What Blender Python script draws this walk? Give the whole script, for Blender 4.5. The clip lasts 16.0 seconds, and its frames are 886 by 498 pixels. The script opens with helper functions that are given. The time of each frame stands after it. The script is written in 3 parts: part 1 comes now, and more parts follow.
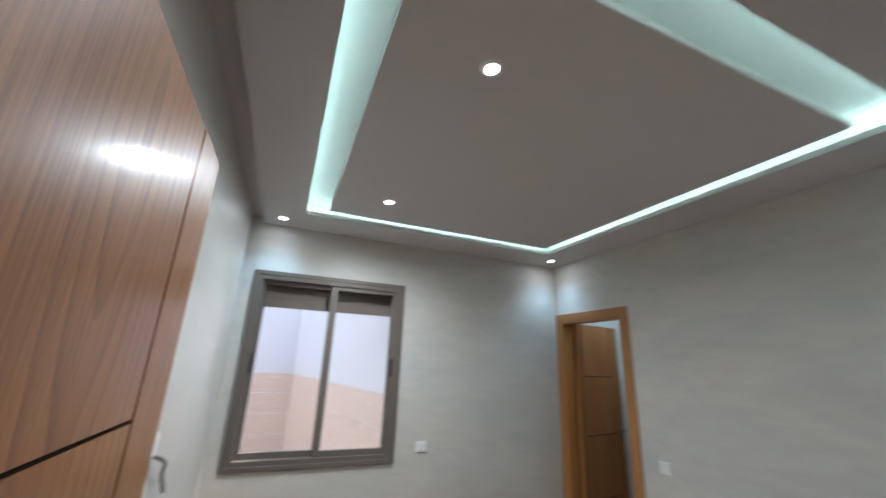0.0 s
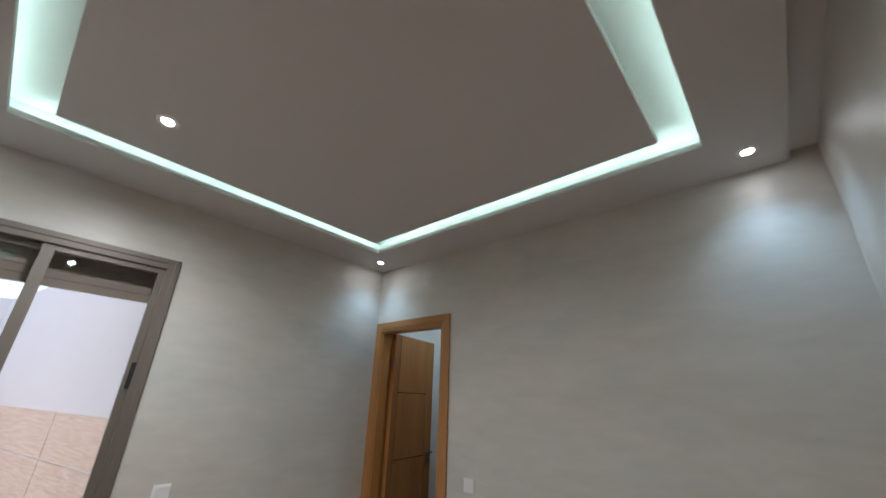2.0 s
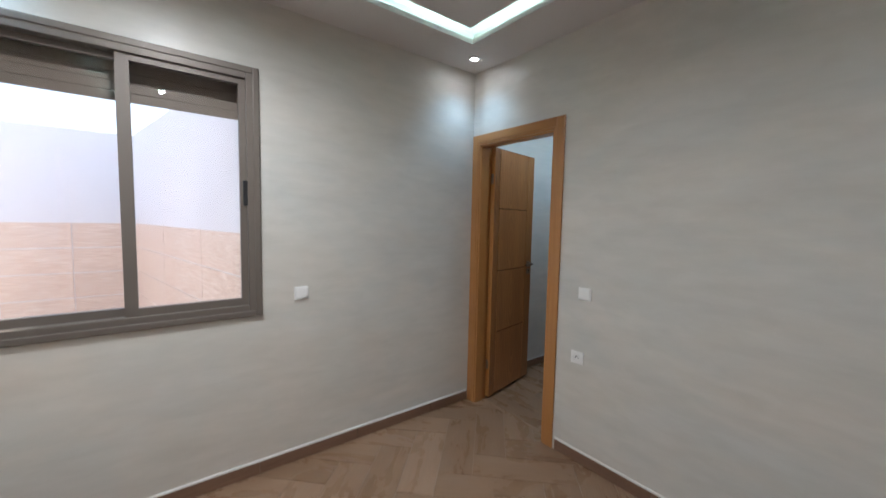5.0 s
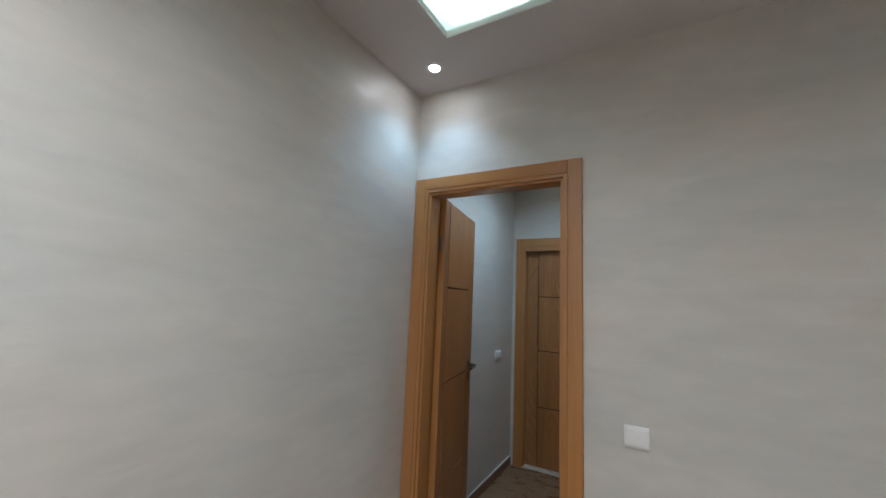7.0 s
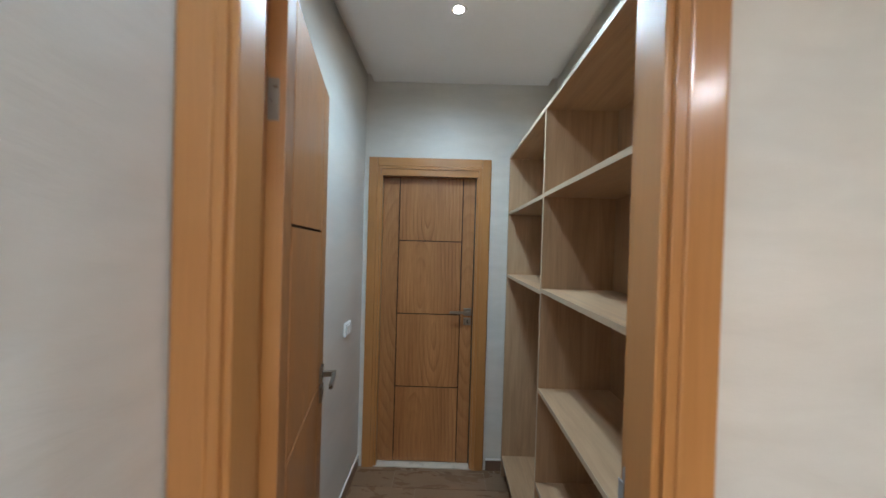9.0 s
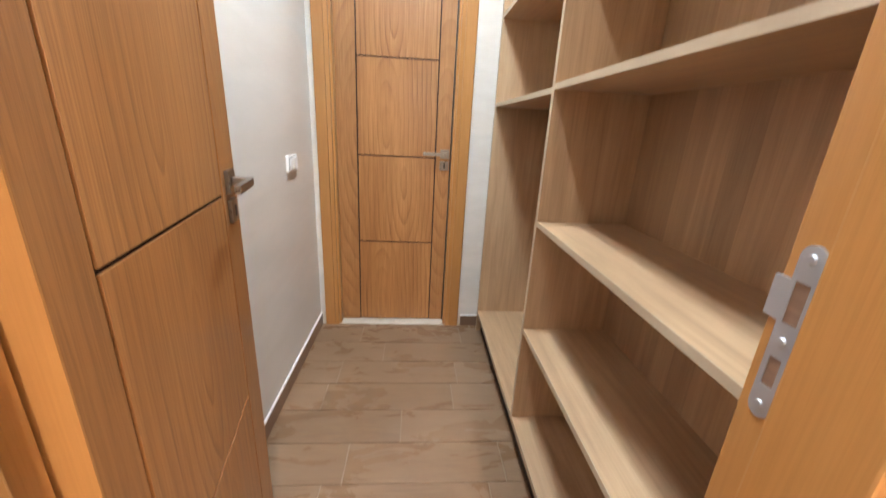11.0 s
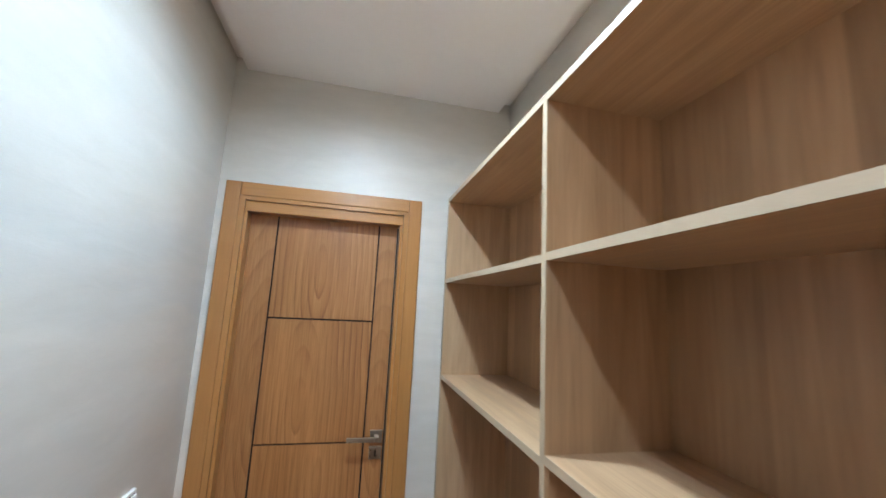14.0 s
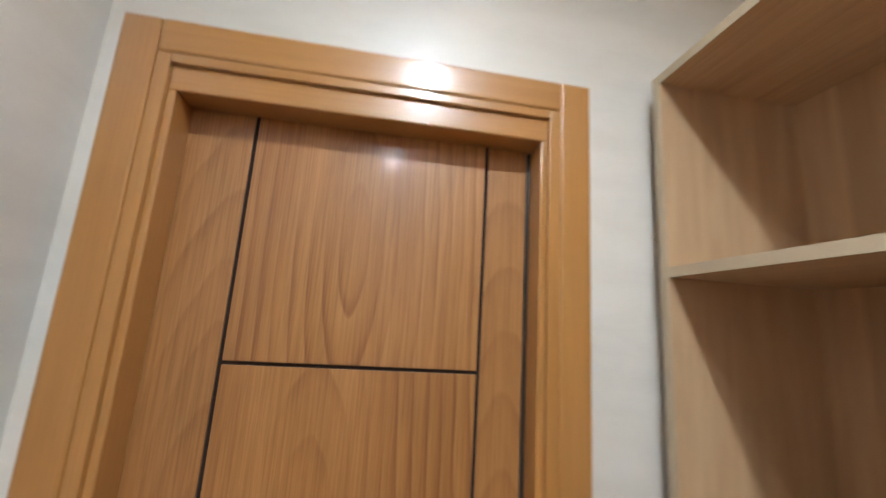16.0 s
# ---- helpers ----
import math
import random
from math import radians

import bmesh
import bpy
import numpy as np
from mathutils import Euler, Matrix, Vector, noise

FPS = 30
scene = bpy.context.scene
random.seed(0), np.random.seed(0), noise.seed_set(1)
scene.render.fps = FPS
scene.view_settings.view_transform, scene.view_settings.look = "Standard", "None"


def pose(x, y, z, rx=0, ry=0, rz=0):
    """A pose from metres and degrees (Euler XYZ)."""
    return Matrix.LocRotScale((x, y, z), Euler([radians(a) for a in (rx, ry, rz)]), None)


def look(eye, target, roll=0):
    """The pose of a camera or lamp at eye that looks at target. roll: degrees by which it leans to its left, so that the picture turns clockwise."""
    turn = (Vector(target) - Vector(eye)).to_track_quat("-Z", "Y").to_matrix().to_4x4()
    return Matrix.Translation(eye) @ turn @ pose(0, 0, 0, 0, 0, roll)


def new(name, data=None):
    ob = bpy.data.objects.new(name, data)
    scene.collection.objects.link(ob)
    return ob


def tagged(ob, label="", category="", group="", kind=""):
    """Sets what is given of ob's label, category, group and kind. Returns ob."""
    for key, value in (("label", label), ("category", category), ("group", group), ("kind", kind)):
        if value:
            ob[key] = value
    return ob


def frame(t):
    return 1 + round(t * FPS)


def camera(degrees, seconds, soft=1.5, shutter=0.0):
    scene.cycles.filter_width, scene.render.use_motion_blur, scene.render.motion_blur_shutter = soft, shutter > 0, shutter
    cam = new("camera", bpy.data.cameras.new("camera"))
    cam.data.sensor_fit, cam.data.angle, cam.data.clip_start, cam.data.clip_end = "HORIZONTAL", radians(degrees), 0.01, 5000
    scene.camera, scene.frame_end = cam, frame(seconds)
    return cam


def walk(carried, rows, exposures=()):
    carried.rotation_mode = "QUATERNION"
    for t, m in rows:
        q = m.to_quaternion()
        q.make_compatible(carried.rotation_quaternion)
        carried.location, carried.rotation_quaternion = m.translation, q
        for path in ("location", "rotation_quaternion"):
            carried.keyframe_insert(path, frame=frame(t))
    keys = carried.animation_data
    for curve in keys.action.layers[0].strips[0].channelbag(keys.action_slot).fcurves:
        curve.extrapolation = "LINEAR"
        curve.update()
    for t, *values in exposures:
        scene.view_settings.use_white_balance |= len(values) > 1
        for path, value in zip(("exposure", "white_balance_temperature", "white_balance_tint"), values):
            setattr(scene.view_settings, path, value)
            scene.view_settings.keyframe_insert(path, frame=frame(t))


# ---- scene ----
cam = camera(99.5, 16.0, shutter=0.5)
PATH = [
    (0, (0.413, 0.598, 1.667), (1.132, 2.376, 2.235), 2.4),
    (0.5, (0.335, 0.627, 1.67), (1.525, 2.087, 2.342), 2.6),
    (1, (0.402, 0.714, 1.626), (1.744, 1.981, 2.396), 2.4),
    (1.5, (0.589, 0.835, 1.575), (1.967, 2.058, 2.353), 2.1),
    (2, (0.725, 0.971, 1.525), (2.116, 2.205, 2.274), 2.0),
    (2.5, (0.798, 1.226, 1.415), (2.233, 2.574, 1.768), 2.5),
    (3, (0.812, 1.335, 1.344), (2.245, 2.71, 1.109), 2.0),
    (3.5, (0.811, 1.234, 1.37), (2.035, 2.732, 0.863), 1.8),
    (5.8, (0.875, 1.651, 1.497), (2.169, 3.175, 1.557), 1.9),
    (6, (0.943, 1.771, 1.505), (2.314, 3.225, 1.578), 1.8),
    (6.5, (1.102, 2.135, 1.547), (2.671, 3.364, 1.713), 1.9),
    (7, (1.248, 2.492, 1.519), (2.964, 3.485, 1.775), 2.5),
    (7.5, (1.481, 2.783, 1.496), (3.338, 3.469, 1.778), 2.6),
    (8, (1.792, 2.984, 1.509), (3.713, 3.437, 1.836), 2.5),
    (8.2, (1.872, 3.088, 1.582), (3.834, 3.416, 1.793), 1.6),
    (10.3, (2.747, 3.201, 1.332), (4.728, 2.964, 1.203), 3.4),
    (10.5, (2.716, 3.187, 1.291), (4.684, 2.984, 0.996), 3.3),
    (11, (2.677, 3.171, 1.226), (4.574, 3.023, 0.609), 3.0),
    (11.5, (2.721, 3.167, 1.18), (4.532, 3.098, 0.334), 3.0),
    (12, (2.812, 3.195, 1.255), (4.545, 3.249, 0.257), 2.6),
    (12.5, (2.854, 3.218, 1.423), (4.655, 3.153, 0.555), 2.6),
    (13, (2.913, 3.192, 1.57), (4.865, 2.806, 1.364), 2.9),
    (13.5, (2.994, 3.152, 1.638), (4.933, 2.684, 1.788), 3.0),
    (14, (3.15, 3.16, 1.65), (5.077, 2.72, 1.952), 2.9),
    (14.5, (3.37, 3.183, 1.637), (5.303, 2.788, 1.967), 3.0),
    (15, (3.678, 3.179, 1.668), (5.613, 2.785, 1.983), 3.2),
    (15.5, (3.921, 3.204, 1.661), (5.862, 2.849, 1.987), 3.1),
    (16, (4.205, 3.256, 1.663), (6.15, 2.958, 2.019), 3.6),
]

EXPOSURES = [(0, 1.85, 6100, 10), (1, 1.75, 6500, 12), (2, 1.65, 6600, 13), (2.5, 1.5, 6600, 14), (3, 1.8, 6600, 14), (3.5, 2.06, 6400, 14), (6, 1.92, 6400, 14), (6.5, 1.85, 6400, 14), (7, 2.0, 6400, 14), (7.5, 2.25, 6500, 15), (8, 2.3, 6500, 15),
             (10.3, 3.9, 7700, 22), (11, 4.2, 8000, 26), (12, 4.42, 6500, 13), (12.5, 4.4, 6000, 13), (13, 4.05, 5900, 14), (13.5, 3.65, 6700, 18), (14, 3.45, 7100, 21), (14.5, 3.45, 7700, 26), (15, 3.45, 7900, 27), (15.5, 3.45, 8000, 27), (16, 3.45, 8300, 27)]
walk(cam, [(t, look(eye, target, roll)) for t, eye, target, roll in PATH], EXPOSURES)

# ---- world and sun ----
world = bpy.data.worlds.new("sky")
scene.world = world
world.use_nodes = True
_bg = world.node_tree.nodes["Background"]
_sky = world.node_tree.nodes.new("ShaderNodeTexSky")
_sky.sky_type = "NISHITA"
_sky.sun_disc = False
_sky.sun_elevation, _sky.sun_rotation = radians(55), radians(71.6)
_sky.air_density, _sky.dust_density = 1.0, 4.0
world.node_tree.links.new(_sky.outputs[0], _bg.inputs[0])
_bg.inputs[1].default_value = SKY_STRENGTH = 0.15
sun = new("sun", bpy.data.lights.new("sun", "SUN"))
sun.data.energy, sun.data.angle, sun.data.color = 2.2, radians(3), (1.0, 0.96, 0.9)
sun.matrix_world = look((5.44, 1.81, 8.19), (0, 0, 0))

SPOT_W, PANEL_W, SPOT_COLOUR = 4.5, (13.5, 28.5), (0.45, 0.74, 1.0)
PANEL_COLOUR = (0.9, 0.96, 1.0)
CORRIDOR_W, CORRIDOR_COLOUR = (10.2, 4.8), (0.52, 0.79, 1.0)
STRIP_POWER, STRIP_COLOUR = 3.7, (0.64, 1.0, 0.95)


# ---- helpers for building ----
def part(name, bm, material, parent=None, label=""):
    """Links a bmesh as one mesh object, under a thing or a part."""
    me = bpy.data.meshes.new(name)
    bm.to_mesh(me)
    bm.free()
    if material:
        me.materials.append(material)
    ob = new(name, me)
    if parent:
        ob.parent = parent
    if label:
        tagged(ob, label)
    return ob


def thing(name, label, category, m=None, group=""):
    ob = new(name)
    ob.empty_display_size = 0.1
    if m is not None:
        ob.matrix_world = m
    return tagged(ob, label, category, group)


def box(bm, lo, hi, bevel=0.0):
    """Adds a box between two corners, with rounded edges if asked."""
    size = [b - a for a, b in zip(lo, hi)]
    mid = [(a + b) / 2 for a, b in zip(lo, hi)]
    made = bmesh.ops.create_cube(bm, size=1.0, matrix=Matrix.LocRotScale(mid, None, size))
    if bevel:
        edges = list({e for v in made["verts"] for e in v.link_edges})
        bmesh.ops.bevel(bm, geom=edges, offset=bevel, segments=2, profile=0.6, affect="EDGES")
    return bm


def boxes(*pairs, bevel=0.0):
    bm = bmesh.new()
    for lo, hi in pairs:
        box(bm, lo, hi, bevel)
    return bm


def rod(bm, a, b, r1, r2=None, n=20):
    a, b = Vector(a), Vector(b)
    q = (b - a).to_track_quat("Z", "Y").to_matrix().to_4x4()
    bmesh.ops.create_cone(bm, cap_ends=True, segments=n, radius1=r1, radius2=r1 if r2 is None else r2,
                          depth=(b - a).length, matrix=Matrix.Translation((a + b) / 2) @ q)
    return bm


def ring(bm, centre, r_in, r_out, z0, z1, n=32):
    """A flat ring with a rounded lower lip."""
    prof = [(r_in, z1), (r_in, z0 + 0.001), (r_in + 0.002, z0), (r_out - 0.003, z0), (r_out, z0 + 0.002), (r_out, z1)]
    loops = []
    for k in range(n):
        a = 2 * math.pi * k / n
        loops.append([bm.verts.new((centre[0] + r * math.cos(a), centre[1] + r * math.sin(a), centre[2] + z)) for r, z in prof])
    for k in range(n):
        p, q = loops[k], loops[(k + 1) % n]
        for j in range(len(prof)):
            i = (j + 1) % len(prof)
            bm.faces.new((p[j], q[j], q[i], p[i]))
    bmesh.ops.recalc_face_normals(bm, faces=bm.faces)
    return bm


# ---- materials ----
class Nodes:
    """Short hand for wiring one material."""

    def __init__(self, name):
        self.mat = bpy.data.materials.new(name)
        self.mat.use_nodes = True
        self.tree = self.mat.node_tree
        self.bsdf = self.tree.nodes["Principled BSDF"]

    def add(self, kind, **values):
        node = self.tree.nodes.new(kind)
        for key, value in values.items():
            if key in node.inputs:
                node.inputs[key].default_value = value
        return node

    def link(self, a, b):
        self.tree.links.new(a, b)

    def coords(self, scale, shift=True, space="Object"):
        tc = self.add("ShaderNodeTexCoord")
        mp = self.add("ShaderNodeMapping")
        mp.inputs["Scale"].default_value = scale
        self.link(tc.outputs[space], mp.inputs["Vector"])
        if shift:
            info = self.add("ShaderNodeObjectInfo")
            mul = self.add("ShaderNodeVectorMath")
            mul.operation = "SCALE"
            mul.inputs[0].default_value = shift if isinstance(shift, tuple) else (3.1, 4.7, 7.3)
            self.link(self.range(info.outputs["Random"], 0, 1, -1, 1), mul.inputs["Scale"])
            self.link(mul.outputs[0], mp.inputs["Location"])
        return mp.outputs[0]

    def noise(self, vec, scale, detail=4.0, rough=0.55, distort=0.0):
        n = self.add("ShaderNodeTexNoise", Scale=scale, Detail=detail, Roughness=rough, Distortion=distort)
        self.link(vec, n.inputs["Vector"])
        return n.outputs[0]

    def ramp(self, fac, stops):
        r = self.add("ShaderNodeValToRGB")
        els = r.color_ramp.elements
        while len(els) < len(stops):
            els.new(0.5)
        for el, (p, c) in zip(els, stops):
            el.position, el.color = p, (*c, 1) if len(c) == 3 else c
        self.link(fac, r.inputs[0])
        return r.outputs[0]

    def mix(self, a, b, fac, blend="MIX"):
        m = self.add("ShaderNodeMix")
        m.data_type, m.blend_type = "RGBA", blend
        for sock, v in ((m.inputs[0], fac), (m.inputs[6], a), (m.inputs[7], b)):
            if isinstance(v, bpy.types.NodeSocket):
                self.link(v, sock)
            else:
                sock.default_value = v if not isinstance(v, tuple) or len(v) == 4 else (*v, 1)
        return m.outputs[2]

    def range(self, v, lo, hi, a, b):
        m = self.add("ShaderNodeMapRange")
        for k, x in zip((1, 2, 3, 4), (lo, hi, a, b)):
            m.inputs[k].default_value = x
        self.link(v, m.inputs[0])
        return m.outputs[0]

    def bump(self, height, strength, distance):
        b = self.add("ShaderNodeBump", Strength=strength, Distance=distance)
        self.link(height, b.inputs["Height"])
        self.link(b.outputs[0], self.bsdf.inputs["Normal"])

    def set(self, colour=None, rough=None, metal=None, coat=None, coat_rough=None):
        for key, v in (("Base Color", colour), ("Roughness", rough), ("Metallic", metal), ("Coat Weight", coat), ("Coat Roughness", coat_rough)):
            if v is None:
                continue
            if isinstance(v, bpy.types.NodeSocket):
                self.link(v, self.bsdf.inputs[key])
            else:
                self.bsdf.inputs[key].default_value = (*v, 1) if isinstance(v, tuple) else v
        return self.mat


def along(axis, across, length):
    return tuple(length if a == axis else across for a in "xyz")


def wood(name, dark, mid, light, axis="z", gloss=0.3, coat=0.4, rings=5.0, fibre=1.0, strength=0.5, pores=0.45):
    """Wood with long grain, drawn-out growth rings and fine pores."""
    n = Nodes(name)
    v = n.coords(along(axis, 1.0, 0.2), shift=(0.09, 0.02, 0.035) if axis == "z" else (0.5, 0.05, 0.05))
    warp = n.noise(v, 6.0, 3.0)
    wv = n.add("ShaderNodeTexWave", Scale=rings, Distortion=5.5, Detail=3.0)
    wv.inputs["Detail Scale"].default_value = 0.55
    wv.wave_type, wv.rings_direction, wv.wave_profile = "RINGS", "SPHERICAL", "SAW"
    n.link(v, wv.inputs["Vector"])
    v2 = n.coords(along(axis, 1.0, 0.02))
    fine = n.noise(v2, 260.0 * fibre, 3.0, 0.7)
    broad = n.noise(n.coords(along(axis, 1.0, 0.1)), 7.0, 3.0)
    c = n.ramp(wv.outputs["Fac"], [(0.0, light), (0.66, mid), (0.93, dark), (1.0, mid)])
    c = n.mix(mid, c, n.range(warp, 0.4, 0.6, strength * 0.12, strength))
    c = n.mix(c, n.ramp(broad, [(0.3, dark), (0.7, light)]), 0.36)
    c = n.mix(c, n.ramp(fine, [(0.35, (0.55, 0.5, 0.45)), (0.6, (1.0, 1.0, 1.0))]), pores, "MULTIPLY")
    n.bump(fine, 0.12, 0.002)
    return n.set(c, n.range(broad, 0.3, 0.7, gloss, gloss + 0.12), coat=coat, coat_rough=0.16)


def plaster(name, low, high, rough=(0.32, 0.55)):
    """Brushed pearly wall paint with level strokes."""
    n = Nodes(name)
    v = n.coords((0.6, 0.6, 2.6), shift=False)
    big = n.noise(v, 2.2, 5.0, 0.6, 0.6)
    v2 = n.coords((1.0, 1.0, 3.4), shift=False)
    small = n.noise(v2, 5.0, 4.0, 0.55, 0.5)
    grain = n.noise(n.coords((1, 1, 1), shift=False), 260.0, 2.0)
    c = n.mix(n.ramp(big, [(0.3, low), (0.72, high)]), n.ramp(small, [(0.3, low), (0.7, high)]), 0.45)
    patch = n.noise(n.coords((0.7, 0.7, 1.3), shift=False), 1.4, 3.0, 0.6, 0.8)
    c = n.mix(c, n.ramp(patch, [(0.3, (0.9, 0.94, 0.97)), (0.5, (1.0, 0.99, 0.98)), (0.72, (1.07, 1.0, 0.95))]), 0.8, "MULTIPLY")
    n.bsdf.inputs["Specular IOR Level"].default_value = 0.5
    stroke = n.noise(n.coords((1.3, 1.3, 5.0), shift=False), 4.0, 4.0, 0.55, 0.8)
    h = n.mix(n.mix(big, small, 0.55), stroke, 0.1)
    n.bump(n.mix(h, grain, 0.08), 0.22, 0.012)
    return n.set(c, n.range(small, 0.3, 0.7, *rough), coat=0.38, coat_rough=0.4)


def plain(name, colour, rough, metal=0.0, vary=0.06, scale=14.0, bump=0.03):
    n = Nodes(name)
    v = n.coords((1, 1, 1))
    a = n.noise(v, scale, 4.0)
    b = n.noise(v, scale * 14, 2.0)
    low = tuple(x * (1 - vary) for x in colour)
    c = n.mix(n.ramp(a, [(0.3, low), (0.7, colour)]), n.ramp(b, [(0.3, low), (0.7, colour)]), 0.4)
    n.bump(b, bump, 0.002)
    return n.set(c, n.range(a, 0.3, 0.7, rough, min(1, rough + 0.1)), metal)


def glowing(name, colour, power):
    n = Nodes(name)
    n.bsdf.inputs["Emission Color"].default_value = (*colour, 1)
    n.bsdf.inputs["Emission Strength"].default_value = power
    return n.set((0.9, 0.9, 0.9), 0.5)


def floor_tile():
    """Wood-look porcelain plank, grain along local x."""
    n = Nodes("wood_look_tile")
    v = n.coords((0.16, 1.0, 1.0))
    rings = n.noise(v, 16.0, 4.0, 0.55, 0.5)
    fine = n.noise(n.coords((0.05, 1.0, 1.0)), 170.0, 3.0, 0.65)
    info = n.add("ShaderNodeObjectInfo")
    tone = n.ramp(info.outputs["Random"], [(0.0, (0.195, 0.11, 0.06)), (0.5, (0.245, 0.143, 0.081)), (1.0, (0.295, 0.178, 0.108))])
    c = n.mix(tone, n.ramp(rings, [(0.3, (0.2, 0.115, 0.066)), (0.52, (0.215, 0.124, 0.072)), (0.75, (0.3, 0.19, 0.12))]), 0.25)
    c = n.mix(c, n.ramp(fine, [(0.3, (0.72, 0.7, 0.68)), (0.6, (1, 1, 1))]), 0.6, "MULTIPLY")
    dust = n.noise(n.coords((0.5, 1.3, 1.0)), 6.0, 6.0, 0.65, 0.8)
    c = n.mix(c, (0.42, 0.33, 0.25), n.range(dust, 0.5, 0.85, 0.0, 0.2))
    n.bump(n.mix(rings, fine, 0.5), 0.12, 0.003)
    return n.set(c, n.range(dust, 0.35, 0.65, 0.2, 0.42))


def strip_stone():
    """Split-strip stone-look facing tile: thin level strips in peach tones."""
    n = Nodes("strip_stone_tile")
    v = n.coords((2.2, 2.2, 34.0), space="Object")
    a = n.noise(v, 3.0, 3.0, 0.6, 0.2)
    b = n.noise(n.coords((5.0, 5.0, 60.0)), 4.0, 3.0)
    c = n.ramp(a, [(0.3, (0.5, 0.3, 0.2)), (0.48, (0.68, 0.5, 0.39)), (0.7, (0.84, 0.73, 0.64))])
    c = n.mix(c, n.ramp(b, [(0.3, (0.64, 0.46, 0.36)), (0.7, (0.85, 0.76, 0.68))]), 0.4)
    n.bump(a, 0.5, 0.01)
    return n.set(c, 0.5)


def laminate(name, axis="x", banded=False):
    """Pale oak melamine board; banded: printed staves side by side along x."""
    n = Nodes(name)
    v = n.coords(along(axis, 1.0, 0.07))
    a = n.noise(v, 26.0, 5.0, 0.6, 0.8)
    fine = n.noise(n.coords(along(axis, 1.0, 0.025)), 240.0, 2.0, 0.6)
    broad = n.noise(n.coords(along(axis, 1.0, 0.2)), 4.0, 3.0)
    c = n.ramp(a, [(0.28, (0.29, 0.166, 0.088)), (0.5, (0.44, 0.275, 0.155)), (0.75, (0.56, 0.38, 0.232))])
    c = n.mix(c, n.ramp(broad, [(0.3, (0.36, 0.214, 0.12)), (0.7, (0.52, 0.335, 0.198))]), 0.45)
    if banded:
        wv = n.add("ShaderNodeTexVoronoi", Scale=11.0)
        wv.voronoi_dimensions = "1D"
        sep = n.add("ShaderNodeSeparateXYZ")
        n.link(n.coords((1, 1, 1), shift=False), sep.inputs[0])
        n.link(sep.outputs[0], wv.inputs["W"])
        bw = n.add("ShaderNodeRGBToBW")
        n.link(wv.outputs["Color"], bw.inputs[0])
        c = n.mix(c, n.ramp(bw.outputs[0], [(0.15, (0.68, 0.65, 0.62)), (0.8, (1.16, 1.14, 1.11))]), 0.9, "MULTIPLY")
    c = n.mix(c, n.ramp(fine, [(0.3, (0.8, 0.78, 0.76)), (0.6, (1, 1, 1))]), 0.5, "MULTIPLY")
    n.bump(fine, 0.1, 0.0015)
    return n.set(c, n.range(a, 0.3, 0.7, 0.42, 0.55))


def glass():
    n = Nodes("window_glass")
    clear = n.add("ShaderNodeBsdfTransparent", Color=(0.94, 0.96, 0.95, 1))
    gloss = n.add("ShaderNodeBsdfGlossy", Roughness=0.0)
    fres = n.add("ShaderNodeFresnel", IOR=1.45)
    mix = n.add("ShaderNodeMixShader")
    n.link(fres.outputs[0], mix.inputs[0])
    n.link(clear.outputs[0], mix.inputs[1])
    n.link(gloss.outputs[0], mix.inputs[2])
    n.link(mix.outputs[0], n.tree.nodes["Material Output"].inputs["Surface"])
    n.tree.nodes.remove(n.bsdf)
    return n.mat


WALL = plaster("pearl_wall_paint", (0.545, 0.522, 0.475), (0.655, 0.628, 0.58), (0.36, 0.56))
# one white ceiling paint in two tones: passage as lit, bedroom greyed as dim
LIT_CEILING = plain("white_ceiling_paint_lit", (0.87, 0.86, 0.86), 0.85, vary=0.03, scale=3.0)
DIM_CEILING = plain("matt_ceiling_paint_dimmed", (0.66, 0.625, 0.61), 0.85, vary=0.03, scale=3.0)
COVE_WHITE = plain("white_cove_paint", (0.82, 0.82, 0.8), 0.8, vary=0.03, scale=3.0)
DOOR_WOOD = wood("varnished_door_veneer", (0.18, 0.058, 0.016), (0.42, 0.168, 0.051), (0.51, 0.236, 0.083), gloss=0.38, coat=0.25, rings=12.0, strength=0.72, pores=0.6)
STILE_WOOD = wood("varnished_door_stile", (0.22, 0.08, 0.024), (0.38, 0.157, 0.05), (0.46, 0.212, 0.076), gloss=0.38, coat=0.25, rings=13.0, strength=0.65, pores=0.6)
CASING_Z = wood("varnished_casing_upright", (0.36, 0.145, 0.04), (0.425, 0.184, 0.054), (0.48, 0.225, 0.074), gloss=0.28, coat=0.6, rings=4.0, strength=0.3, pores=0.2)
CASING_X = wood("varnished_casing_head", (0.36, 0.145, 0.04), (0.425, 0.184, 0.054), (0.48, 0.225, 0.074), axis="x", gloss=0.28, coat=0.6, rings=4.0, strength=0.3, pores=0.2)
# near-black for the door grooves, and as shade on the shelving's plinth
GROOVE_AND_SHADE = plain("dark_groove_and_recess_shade", (0.02, 0.008, 0.004), 0.9)
OAK_X = laminate("pale_oak_board", "x")
OAK_Z = laminate("pale_oak_upright", "z")
OAK_BACK = laminate("pale_oak_back", "z", banded=True)
OAK_EDGE = plain("pale_edge_band", (0.46, 0.35, 0.24), 0.45, vary=0.12, scale=30.0)
TILE = floor_tile()
SKIRT = wood("brown_skirting_tile", (0.13, 0.068, 0.042), (0.22, 0.122, 0.078), (0.3, 0.18, 0.118), axis="x", gloss=0.3, coat=0.2, rings=7.0)
